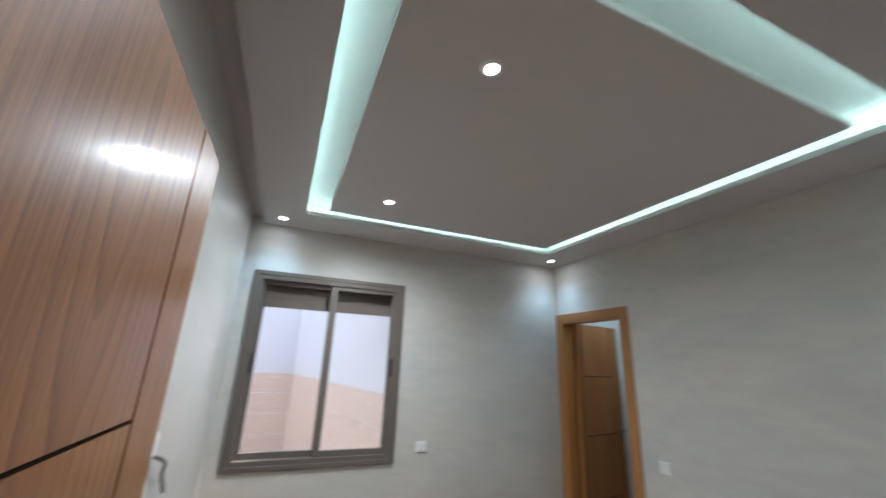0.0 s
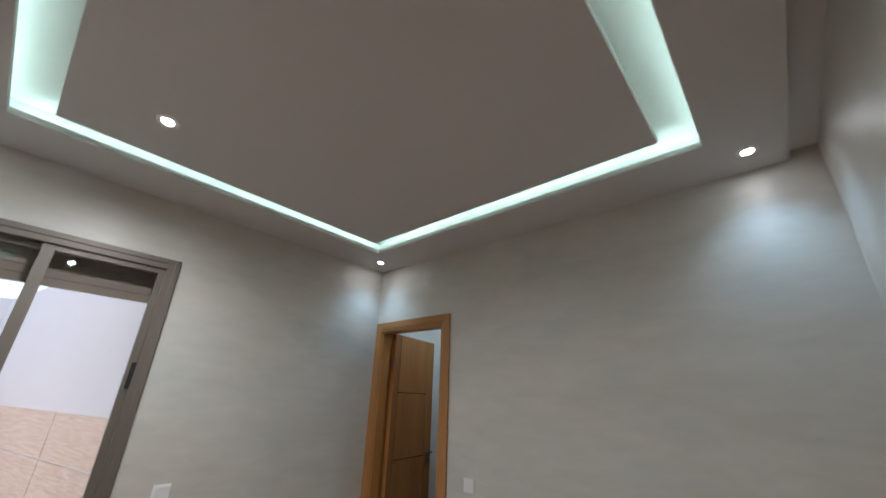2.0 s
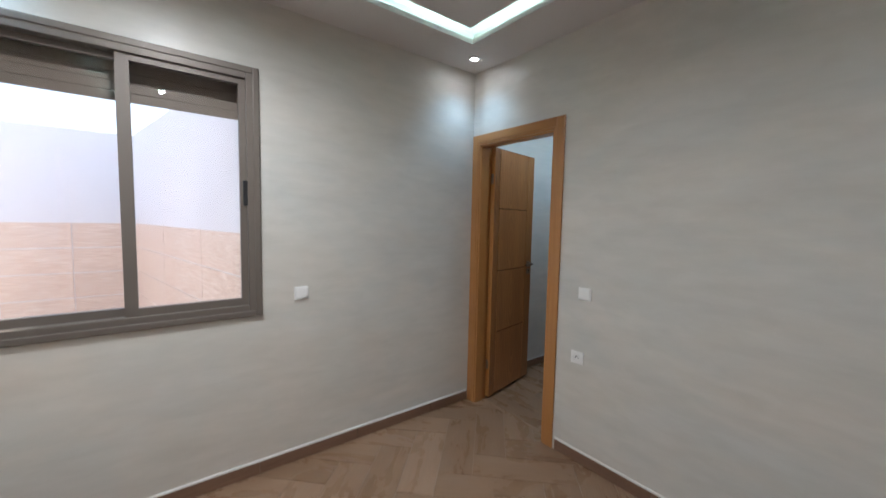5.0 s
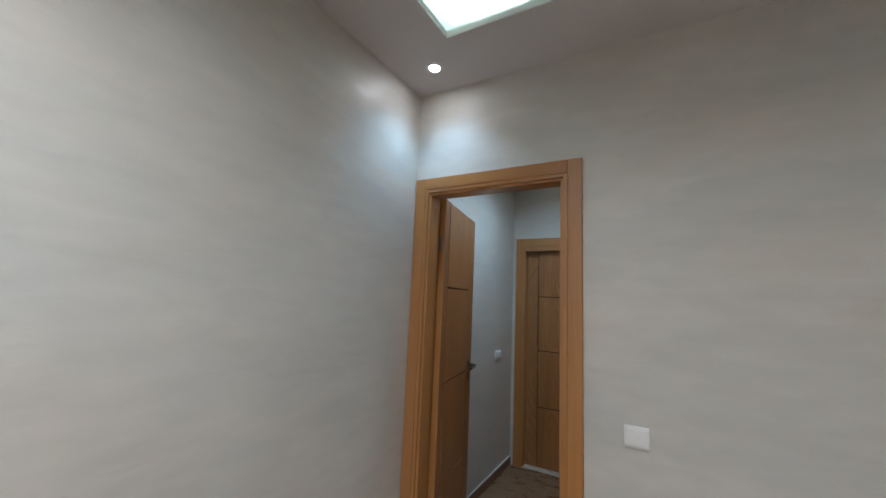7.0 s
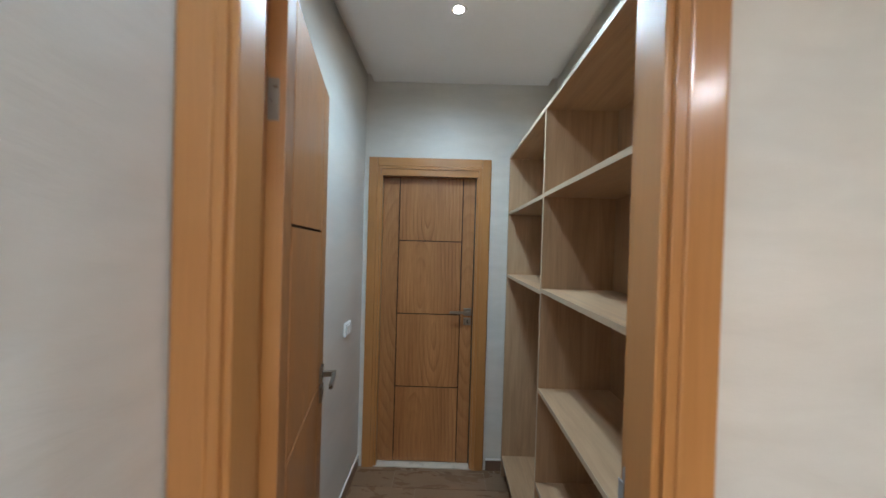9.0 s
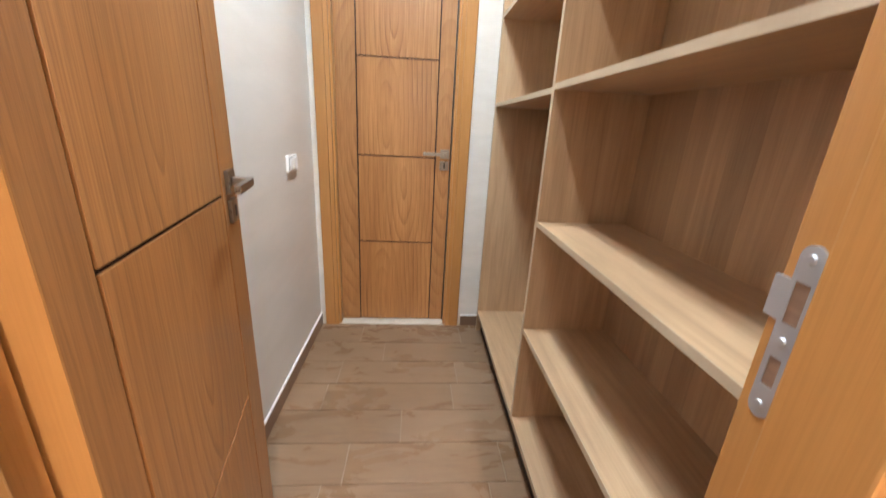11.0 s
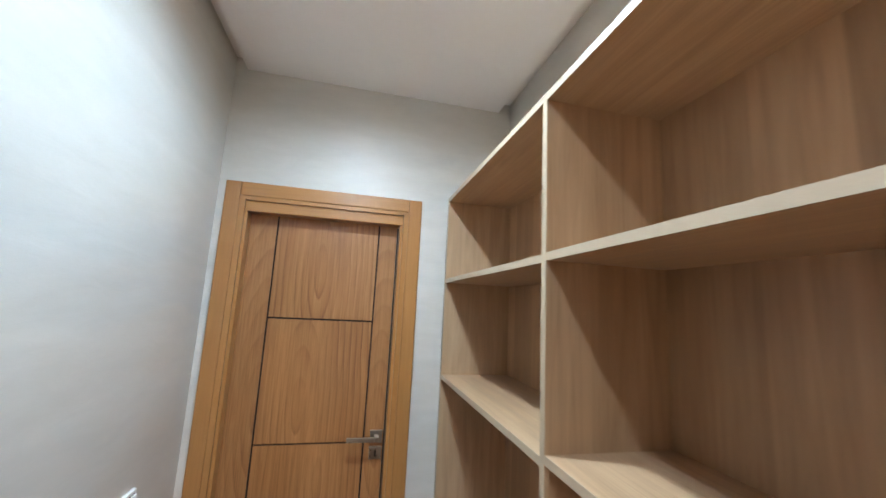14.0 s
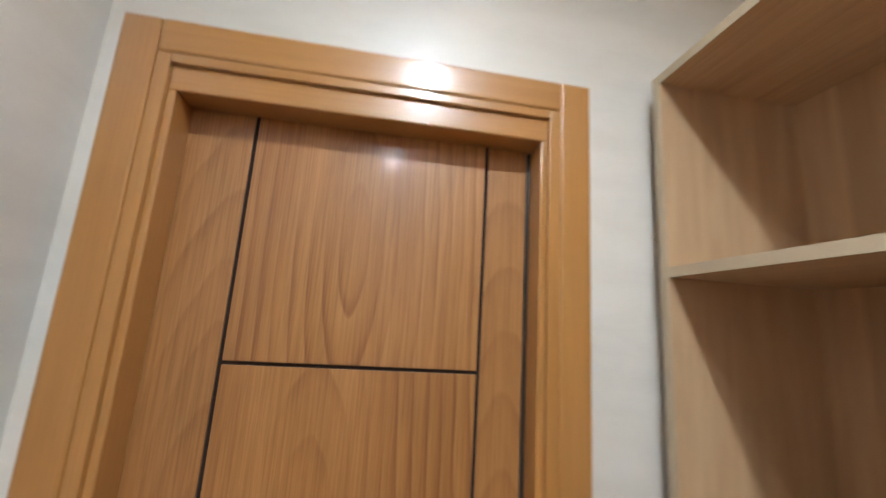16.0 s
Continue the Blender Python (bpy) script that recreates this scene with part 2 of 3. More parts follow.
SKIRT_Y = wood("brown_skirting_tile_b", (0.13, 0.068, 0.042), (0.22, 0.122, 0.078), (0.3, 0.18, 0.118), axis="y", gloss=0.3, coat=0.2, rings=7.0)
GROUT = plain("pale_grout", (0.38, 0.3, 0.225), 0.85, vary=0.2)
CAULK = plain("white_caulk", (0.78, 0.76, 0.73), 0.6)
ALU = plain("taupe_aluminium", (0.165, 0.138, 0.116), 0.42, 0.25, vary=0.06, scale=40.0, bump=0.02)
SHUTTER = plain("brown_shutter_slat", (0.26, 0.195, 0.155), 0.5, vary=0.1, scale=20.0)
BLACK = plain("black_plastic", (0.015, 0.015, 0.016), 0.35)
PLASTIC = plain("white_plastic", (0.82, 0.81, 0.79), 0.3, vary=0.02)
NICKEL = plain("brushed_nickel", (0.26, 0.235, 0.205), 0.26, 1.0, vary=0.1, scale=60.0)
ZINC = plain("zinc_plate", (0.5, 0.51, 0.53), 0.42, 0.75, vary=0.12, scale=60.0)
CHROME = plain("white_enamel_ring", (0.75, 0.75, 0.76), 0.25, 0.2, vary=0.03)
GLASS = glass()
STONE = strip_stone()
COURT_PAINT = plain("white_court_render", (0.75, 0.74, 0.76), 0.9, vary=0.05, scale=2.0, bump=0.1)
CONCRETE = plain("court_paving", (0.42, 0.38, 0.34), 0.85, vary=0.25, scale=4.0, bump=0.2)
MARBLE = plain("pale_marble", (0.6, 0.54, 0.45), 0.25, vary=0.15, scale=22.0)
LENS = glowing("spot_lens", (0.9, 0.96, 1.0), 30.0)
STRIP = glowing("led_strip", STRIP_COLOUR, STRIP_POWER)
CABLE = plain("grey_green_cable", (0.2, 0.2, 0.14), 0.6, vary=0.4, scale=60.0)

# ---- plan ----
WX0, WX1, WY0, WY1 = 0.07, 2.855, 0.63, 3.6      # bedroom
CEIL = 2.61
CX0, CX1, CY0, CY1, CCEIL = 2.971, 4.845, 2.455, 3.75, 2.645  # dressing passage
WIN = (0.16, 1.295, 0.925, 2.248)                   # window hole
D1 = (2.818, 3.535, 2.07)                           # passage door hole: y, y, height
D2 = (2.945, 3.66, 2.07)
D0 = (0.19, 0.95, 2.07)                             # entrance hole: x, x, height
HIGH = 2.78


def structure(name, bm, mat, label=""):
    return tagged(part(name, bm, mat), label or name.replace("_", " "), name.split("_")[0], kind="structure")


structure("wall_north", boxes(
    ((WX0 - 0.15, WY1, -0.1), (WIN[0], WY1 + 0.2, HIGH)), ((WIN[1], WY1, -0.1), (CX0, WY1 + 0.2, HIGH)),
    ((WIN[0], WY1, -0.1), (WIN[1], WY1 + 0.2, WIN[2])), ((WIN[0], WY1, WIN[3]), (WIN[1], WY1 + 0.2, HIGH))), WALL,
    "pearly beige brushed plaster wall with a window")
structure("wall_east", boxes(
    ((WX1, WY0 - 0.15, -0.1), (CX0, D1[0], HIGH)), ((WX1, D1[1], -0.1), (CX0, WY1, HIGH)),
    ((WX1, D1[0], D1[2]), (CX0, D1[1], HIGH))), WALL, "pearly beige brushed plaster wall with a doorway")
structure("wall_south", boxes(
    ((WX0, WY0 - 0.15, -0.1), (D0[0], WY0, HIGH)), ((D0[1], WY0 - 0.15, -0.1), (WX1, WY0, HIGH)),
    ((D0[0], WY0 - 0.15, D0[2]), (D0[1], WY0, HIGH))), WALL, "pearly beige plaster wall with the entrance doorway")
structure("wall_west", boxes(((WX0 - 0.15, WY0 - 0.15, -0.1), (WX0, WY1, HIGH))), WALL, "pearly beige brushed plaster wall")
structure("wall_passage_north", boxes(((CX0, CY1, -0.1), (CX1 + 0.15, CY1 + 0.15, HIGH))), WALL, "pale brushed plaster passage wall")
structure("wall_passage_south", boxes(((CX0, CY0 - 0.15, -0.1), (CX1 + 0.15, CY0, HIGH))), WALL, "pale plaster wall behind the open shelving")
structure("wall_passage_east", boxes(
    ((CX1, CY0, -0.1), (CX1 + 0.15, D2[0], HIGH)), ((CX1, D2[1], -0.1), (CX1 + 0.15, CY1, HIGH)),
    ((CX1, D2[0], D2[2]), (CX1 + 0.15, D2[1], HIGH))), WALL, "pale brushed plaster end wall with a door")
# unseen walls, added to close off the space behind the entrance
structure("wall_hall", boxes(
    ((-0.23, -1.2, -0.1), (-0.08, WY0 - 0.15, HIGH)), ((1.5, -1.2, -0.1), (1.65, WY0 - 0.15, HIGH)), ((-0.23, -1.35, -0.1), (1.65, -1.2, HIGH))),
    WALL, "unseen plain walls added to close off the hall behind the entrance")
# unseen wall, added to close the space past the end door
structure("wall_behind_door", boxes(((5.6, 2.6, -0.1), (5.7, 4.0, HIGH))), WALL, "unseen plain wall added to close the space beyond the closed door")

# ceiling of the bedroom: lowered ring with shadow gaps, upper slab, floating middle panel
OX0, OX1, OY0, OY1 = 0.438, 2.502, 1.025, 3.245
LIP, LEDGE = 0.03, 0.09
# border and panel: dim light far from the lamps is put into the grey
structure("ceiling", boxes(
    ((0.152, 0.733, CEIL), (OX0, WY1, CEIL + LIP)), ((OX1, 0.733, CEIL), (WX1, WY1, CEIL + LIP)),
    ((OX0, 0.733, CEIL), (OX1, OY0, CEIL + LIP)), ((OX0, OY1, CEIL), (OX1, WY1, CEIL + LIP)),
    ((WX0, WY0, CEIL + 0.045), (0.152, WY1, CEIL + 0.08)), ((0.152, WY0, CEIL + 0.045), (WX1, 0.733, CEIL + 0.08))), DIM_CEILING,
    "matt white lowered ceiling border, greyed for its dim light, with a shadow gap")
CA, CB, CC, CD = OX0 - LEDGE, OX1 + LEDGE, OY0 - LEDGE, OY1 + LEDGE
structure("ceiling_upper", boxes(((WX0, WY0, HIGH - 0.05), (WX1, WY1, HIGH + 0.08)),
    ((CA - 0.03, CC - 0.03, CEIL + LIP), (CA, CD + 0.03, HIGH - 0.05)), ((CB, CC - 0.03, CEIL + LIP), (CB + 0.03, CD + 0.03, HIGH - 0.05)),
    ((CA, CC - 0.03, CEIL + LIP), (CB, CC, HIGH - 0.05)), ((CA, CD, CEIL + LIP), (CB, CD + 0.03, HIGH - 0.05))),
    COVE_WHITE, "white plaster cove lit by hidden strips")
PX0, PX1, PY0, PY1 = OX0 + 0.143, OX1 - 0.152, OY0 + 0.143, OY1 - 0.152
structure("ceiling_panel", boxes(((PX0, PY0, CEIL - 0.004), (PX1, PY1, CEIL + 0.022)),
    ((PX0 + 0.1, PY0 + 0.1, CEIL + 0.022), (PX1 - 0.1, PY1 - 0.1, HIGH - 0.05))), DIM_CEILING, "matt white floating ceiling panel, greyed for its dim light")
structure("ceiling_passage", boxes(((CX0, 2.517, CCEIL), (CX1, 3.702, HIGH)), ((CX0, CY0, CCEIL + 0.05), (CX1, 2.517, HIGH)),
    ((CX0, 3.702, CCEIL + 0.05), (CX1, CY1, HIGH))), LIT_CEILING, "matt white lowered passage ceiling with shadow gaps")
# unseen lid over the added hall walls
structure("ceiling_hall", boxes(((-0.08, -1.2, CCEIL), (1.5, WY0 - 0.15, HIGH))), DIM_CEILING, "unseen matt ceiling added to close off the hall")

# hidden strips on the border's ledge
for lo, hi in (((OX0, OY0 - 0.055), (OX1, OY0 - 0.043)), ((OX0, OY1 + 0.043), (OX1, OY1 + 0.055)),
               ((OX0 - 0.055, OY0), (OX0 - 0.043, OY1)), ((OX1 + 0.043, OY0), (OX1 + 0.055, OY1))):
    strip = part("led_strip", boxes(((*lo, CEIL + LIP), (*hi, CEIL + LIP + 0.006))), STRIP)
    tagged(strip, "cool white light strip hidden in the ceiling cove", "light strip", "cove strips")


def downlight(x, y, z, watts, cone=95, colour=SPOT_COLOUR):
    """Recessed round downlight with its lamp."""
    t = thing("downlight", "small round recessed downlight, lit, in the ceiling", "downlight", pose(x, y, z), "ceiling downlights")
    part("trim_ring", ring(bmesh.new(), (0, 0, 0), 0.024, 0.042, -0.004, 0.0), CHROME, t, "white metal trim ring")
    bm = bmesh.new()
    bmesh.ops.create_uvsphere(bm, u_segments=20, v_segments=8, radius=0.0235, matrix=Matrix.Diagonal((1, 1, 0.16, 1)))
    part("lens", bm, LENS, t, "glowing cool white lens")
    lamp = new("downlight_lamp", bpy.data.lights.new("downlight_lamp", "SPOT"))
    lamp.data.energy, lamp.data.color, lamp.data.spot_size, lamp.data.spot_blend = watts, colour, radians(cone), 1.0
    lamp.data.shadow_soft_size = 0.025
    lamp.parent = t
    lamp.location = (0, 0, -0.012)
    return t


for x, y, z in ((2.66, 3.40, CEIL), (2.664, 0.877, CEIL), (0.293, 3.41, CEIL), (0.907, 2.752, CEIL - 0.004), (0.926, 1.5, CEIL - 0.004)):
    if z < CEIL:
        downlight(x, y, z, PANEL_W[y > 2], 174, PANEL_COLOUR)
    else:
        downlight(x, y, z, SPOT_W, 108)
downlight(4.04, 3.15, CCEIL, CORRIDOR_W[0], 168, CORRIDOR_COLOUR)
downlight(3.3, 3.27, CCEIL, CORRIDOR_W[1], 168, CORRIDOR_COLOUR)


# ---- doors ----
def handle(parent, x, z, face, way, y=0.0):
    """Square rose, square lever and key rose on a leaf face; face: which way it points, way: where the lever runs."""
    h = part("door_handle", box(bmesh.new(), (x - 0.026, min(y, y + face * 0.009), z - 0.026), (x + 0.026, max(y, y + face * 0.009), z + 0.026), 0.0015), NICKEL, parent, "brushed nickel square rose")
    lv = bmesh.new()
    a, b = sorted((y + face * 0.009, y + face * 0.052))
    box(lv, (x - 0.009, a, z - 0.009), (x + 0.009, b, z + 0.009), 0.002)
    c, d = sorted((y + face * 0.042, y + face * 0.054))
    p, q = sorted((x + way * 0.0095, x + way * 0.125))
    box(lv, (p, c, z - 0.009), (q, d, z + 0.009), 0.002)
    part("lever", lv, NICKEL, h)
    k = box(bmesh.new(), (x - 0.026, min(y, y + face * 0.009), z - 0.092), (x + 0.026, max(y, y + face * 0.009), z - 0.040), 0.0015)
    part("key_rose", k, NICKEL, h)
    part("keyhole", boxes(((x - 0.004, min(y + face * 0.0092, y + face * 0.0105), z - 0.08), (x + 0.004, max(y + face * 0.0092, y + face * 0.0105), z - 0.054))), BLACK, h)


def veneer(name, lo, hi, mat, parent):
    """A veneer sheet with its own middle as origin, so that its grain is centred on it."""
    mid = [(p + q) / 2 for p, q in zip(lo, hi)]
    half = [(q - p) / 2 for p, q in zip(lo, hi)]
    ob = part(name, box(bmesh.new(), [-h for h in half], half, 0.0008), mat, parent)
    ob.location = mid
    return ob


def leaf(label, width, m, lever_way=-1, stile=0.108, top=2.047, hinge_stile=0.108, latch=0.055):
    """Veneered leaf, local x along its width from the hinge, y through it, with dark grooves between its panels."""
    t = thing("door", label, "door", m)
    part("core", boxes(((0.0, 0.004, 0.012), (width, 0.036, top))), GROOVE_AND_SHADE, t, "dark groove ground")
    g = 0.0035
    rows = [0.012, 0.54, 1.054, 1.566, top]
    for y0, y1 in ((0.0, 0.006), (0.034, 0.04)):
        for a, b in ((0.0, hinge_stile - g), (width - stile + g, width)):
            veneer("stile", (a, y0, 0.012), (b, y1, top), STILE_WOOD, t)
        for a, b in zip(rows, rows[1:]):
            veneer("panel", (hinge_stile + g, y0, a + g), (width - stile - g, y1, b - g), DOOR_WOOD, t)
    for x0, x1 in ((-0.003, 0.0), (width, width + 0.003)):
        part("edge_band", boxes(((x0, 0.0, 0.012), (x1, 0.04, top))), CASING_Z, t)
    handle(t, width - latch, 1.078, -1, lever_way, 0.0)
    handle(t, width - latch, 1.078, 1, lever_way, 0.04)
    for z in (0.28, 1.05, 1.8):
        hb = rod(bmesh.new(), (-0.004, 0.043, z - 0.04), (-0.004, 0.043, z + 0.04), 0.005, n=12)
        if z != 1.05:
            box(hb, (-0.0045, 0.012, z - 0.04), (-0.003, 0.034, z + 0.04))
        part("hinge", hb, NICKEL, t, "nickel butt hinge")
    return t


def door_frame(label, m, width, depth, height, clear, stop_at, far_bead=True, head_drop=0.0135):
    """Lining and casings of a doorway. Local x runs across the hole from 0 to width, y from the near wall face (0) to depth."""
    t = thing("door_frame", label, "door frame", m)
    j = (width - clear) / 2
    th = height - 0.0175
    for x0, x1, s in ((0.0, j, 1), (width - j, width, -1)):
        part("jamb", box(bmesh.new(), (x0, -0.004, 0.0), (x1, depth + 0.004, height), 0.0015), CASING_Z, t)
        a, b = (x1, x1 + 0.0135) if s > 0 else (x0 - 0.0135, x0)
        part("stop", box(bmesh.new(), (a, stop_at[0], 0.0), (b, stop_at[1], th - head_drop), 0.003), CASING_Z, t)
    part("head_jamb", box(bmesh.new(), (j, -0.004, th), (width - j, depth + 0.004, height), 0.0015), CASING_X, t)
    part("head_stop", box(bmesh.new(), (j, stop_at[0], th - head_drop), (width - j, stop_at[1], th), 0.003), CASING_X, t)
    reach = 0.06
    for y0, y1, y2 in ((-0.014, 0.0, -0.008), (depth, depth + 0.014, depth + 0.008)):
        lo, hi = sorted((y0, y1)) if y0 < 0 else (y0, y1)
        bead = (y2, 0.0) if y0 < 0 else (depth, y2)
        for a, b, c, d in ((-reach, 0.0, 0.0, j - 0.004), (width, width + reach, width - j + 0.004, width)):
            part("casing", box(bmesh.new(), (a, lo, 0.0), (b, hi, height + reach), 0.005), CASING_Z, t)
        part("head_casing", box(bmesh.new(), (0.0, lo, height), (width, hi, height + reach), 0.005), CASING_X, t)
        if y0 > 0 and not far_bead:
            continue
        for a, b in ((0.0, j - 0.0005), (width - j + 0.0005, width)):
            part("bead", box(bmesh.new(), (a, bead[0] - (0.003 if y0 < 0 else -0.0), 0.0), (b, bead[1] + (0.003 if y0 > 0 else 0.0), height), 0.0015), CASING_Z, t)
        part("head_bead", box(bmesh.new(), (j - 0.0004, bead[0] - (0.003 if y0 < 0 else 0.0), th + 0.0005), (width - j + 0.0004, bead[1] + (0.003 if y0 > 0 else 0.0), height), 0.0015), CASING_X, t)
    return t


# passage door: frame in the east wall (local x runs towards -y), open leaf
door_frame("varnished honey wood frame of the open passage doorway", pose(WX1, D1[1], 0, 0, 0, -90), D1[1] - D1[0], CX0 - WX1, D1[2], 0.68, (-0.003, 0.08), False)
leaf("honey oak veneer door standing open, nickel handle, dark grooves", 0.632, pose(2.992, 3.489, 0.008, 0, 0, 10.8), hinge_stile=0.074)
# end door, closed
end_frame = door_frame("varnished honey wood frame of the closed end door", pose(CX1, D2[1], 0, 0, 0, -90), D2[1] - D2[0], 0.15, D2[2], 0.67, (-0.003, 0.056), head_drop=0.045)
leaf("honey oak veneer door, closed, nickel handle, dark grooves", 0.6525, pose(CX1 + 0.058, 3.6385, 0, 0, 0, -90), stile=0.084, hinge_stile=0.126, latch=0.031)
sill = part("threshold", box(bmesh.new(), (CX1 - 0.004, D2[0] + 0.02, 0.001), (CX1 + 0.15, D2[1] - 0.02, 0.008), 0.002), MARBLE)
# black strip draws the shade line in the gap beside the end leaf
part("seal", boxes(((CX1 + 0.05, 2.9805, 0.012), (CX1 + 0.0575, 2.9865, 2.003))), BLACK, end_frame, "black strip put in as the shade of the gap beside the leaf").matrix_parent_inverse = end_frame.matrix_world.inverted()
tagged(sill, "pale marble threshold under the closed end door", "threshold")
# entrance: frame in the south wall, leaf folded back along the west wall
door_frame("varnished honey wood frame of the entrance doorway", pose(D0[1], WY0, 0, 0, 0, 180), D0[1] - D0[0], 0.15, D0[2], 0.725, (0.05, 0.153))
leaf("honey oak veneer entrance door, swung open beside the wall", 0.775, pose(0.222, 0.668, 0, 0, 0, 89), stile=0.14)

# strike plate on the passage door's jamb
plate = thing("strike_plate", "grey zinc strike plate screwed to the door jamb", "strike plate", pose(2.953, D1[0] + 0.0195, 1.062, 0, 0, 0))
bm = bmesh.new()
for lo, hi in (((-0.011, -0.001, -0.075), (0.011, 0.0015, -0.052)), ((-0.011, -0.001, -0.022), (0.011, 0.0015, 0.012)), ((-0.011, -0.001, 0.052), (0.011, 0.0015, 0.075)),
               ((-0.011, -0.001, -0.052), (-0.006, 0.0015, -0.022)), ((0.006, -0.001, -0.052), (0.011, 0.0015, -0.022)),
               ((-0.011, -0.001, 0.012), (-0.007, 0.0015, 0.052)), ((0.007, -0.001, 0.012), (0.026, 0.0015, 0.052))):
    box(bm, lo, hi)
for z in (-0.075, 0.075):
    rod(bm, (0, -0.0008, z), (0, 0.0012, z), 0.011, n=24)
part("plate", bm, ZINC, plate)
for z0, z1 in ((-0.052, -0.022), (0.012, 0.052)):
    part("bolt_hole", boxes(((-0.006, -0.0005, z0), (0.007, 0.0004, z1))), SKIRT, plate, "dark wooden bolt hole")
for z in (-0.072, -0.005, 0.074):
    part("screw", rod(bmesh.new(), (0, 0.0015, z), (0, 0.003, z), 0.0045, 0.0035, 14), ZINC, plate)

# ---- window ----
wx0, wx1, wz0, wz1 = WIN
win = tagged(new("window_1"), "taupe aluminium sliding window with two sashes", "window", kind="structure")
f = 0.062
y0, y1 = WY1 - 0.014, WY1 + 0.075
for a, b in (((wx0, y0, wz0), (wx0 + f, y1, wz1)), ((wx1 - f, y0, wz0), (wx1, y1, wz1)),
             ((wx0 + f, y0, wz0), (wx1 - f, y1, wz0 + f)), ((wx0 + f, y0, wz1 - f), (wx1 - f, y1, wz1))):
    part("window_frame", box(bmesh.new(), a, b, 0.004), ALU, win)
for a, b in (((wx0 - 0.002, y0 - 0.005, wz0 - 0.002), (wx0 + 0.03, WY1 - 0.0005, wz1 + 0.002)), ((wx1 - 0.03, y0 - 0.005, wz0 - 0.002), (wx1 + 0.002, WY1 - 0.0005, wz1 + 0.002)),
             ((wx0 + 0.03, y0 - 0.005, wz0 - 0.002), (wx1 - 0.03, WY1 - 0.0005, wz0 + 0.03)), ((wx0 + 0.03, y0 - 0.005, wz1 - 0.03), (wx1 - 0.03, WY1 - 0.0005, wz1 + 0.002))):
    part("cover_strip", box(bmesh.new(), a, b, 0.005), ALU, win)


def sash(x0, x1, ya, yb, grip_x):
    s = part("sash", boxes(((x0, ya, wz0 + 0.045), (x0 + 0.05, yb, wz1 - 0.045)), ((x1 - 0.05, ya, wz0 + 0.045), (x1, yb, wz1 - 0.045)),
                           ((x0 + 0.05, ya, wz0 + 0.045), (x1 - 0.05, yb, wz0 + 0.1)), ((x0 + 0.05, ya, wz1 - 0.09), (x1 - 0.05, yb, wz1 - 0.045))), ALU, win)
    pn = part("pane", boxes(((x0 + 0.046, (ya + yb) / 2 - 0.003, wz0 + 0.096), (x1 - 0.046, (ya + yb) / 2 + 0.003, wz1 - 0.086))), GLASS, s, "clear glass pane")
    pn.visible_shadow = False
    part("grip", box(bmesh.new(), (grip_x - 0.013, ya - 0.014, 1.525), (grip_x + 0.013, ya - 0.0005, 1.66), 0.006), BLACK, s, "black recessed sash grip")


sash(wx0 + 0.045, 0.762, WY1 + 0.036, WY1 + 0.064, wx0 + 0.068)
sash(0.712, wx1 - 0.045, WY1 + 0.002, WY1 + 0.030, wx1 - 0.07)
shutter = thing("roller_shutter", "brown roller shutter drawn part way down outside the window", "roller shutter", pose((wx0 + wx1) / 2, WY1 + 0.135, 2.0))
for k in range(6):
    z = 0.045 * k
    part("slat", box(bmesh.new(), (-(wx1 - wx0) / 2 + 0.02, -0.006, z), ((wx1 - wx0) / 2 - 0.02, 0.006, z + 0.0435), 0.0015), SHUTTER, shutter)
for k in range(1, 6):
    webs = bmesh.new()
    x = -(wx1 - wx0) / 2 + 0.03
    while x < (wx1 - wx0) / 2 - 0.04:
        box(webs, (x, -0.002, 0.045 * k - 0.008), (x + 0.014, 0.002, 0.045 * k + 0.003))
        x += 0.024
    tagged(part("slat_webs", webs, SHUTTER, shutter), kind="stuff")

# ---- court outside the window ----
def slanted(name, a, b, z0, z1, thick, mat, label):
    """A court wall between two plan points, thick to its right."""
    d = Vector((b[0] - a[0], b[1] - a[1], 0))
    ang = math.degrees(math.atan2(d.y, d.x))
    ob = part(name, boxes(((0, -thick, z0), (d.length, 0, z1))), mat)
    ob.matrix_world = pose(a[0], a[1], 0, 0, 0, ang)
    return tagged(ob, label, "wall", kind="structure"), d.length


GROUND = -0.15
CORNER, NEAR = (0.655, 7.53), (1.365, 3.802)
right_wall, right_len = slanted("wall_court_east", NEAR, CORNER, GROUND, 2.45, 0.2, COURT_PAINT, "white rendered court wall over stone tiles")
back_wall, back_len = slanted("wall_court_north", (0.66, 7.53), (-3.2, 7.6), GROUND, 2.45, 0.2, COURT_PAINT, "white rendered court wall over stone tiles")
structure("wall_court_west", boxes(((-3.4, 3.802, GROUND), (-3.2, 7.9, 2.45))), COURT_PAINT, "white rendered court wall")
structure("wall_facade", boxes(((-3.4, 3.602, GROUND), (WX0 - 0.152, 3.8, 3.4)), ((WX0 - 0.15, 3.602, HIGH + 0.09), (5.2, 3.8, 3.4))), COURT_PAINT, "white rendered house wall on the court")
structure("ground", boxes(((-400, -400, GROUND - 0.2), (400, 400, GROUND))), CONCRETE, "grey paved ground of the court and beyond")
# unseen slab and outer walls, added to keep the sky out
structure("roof", boxes(((-3.4, -1.35, HIGH + 0.082), (5.75, 3.601, HIGH + 0.2))), CONCRETE, "unseen flat slab added as a lid over the rooms")
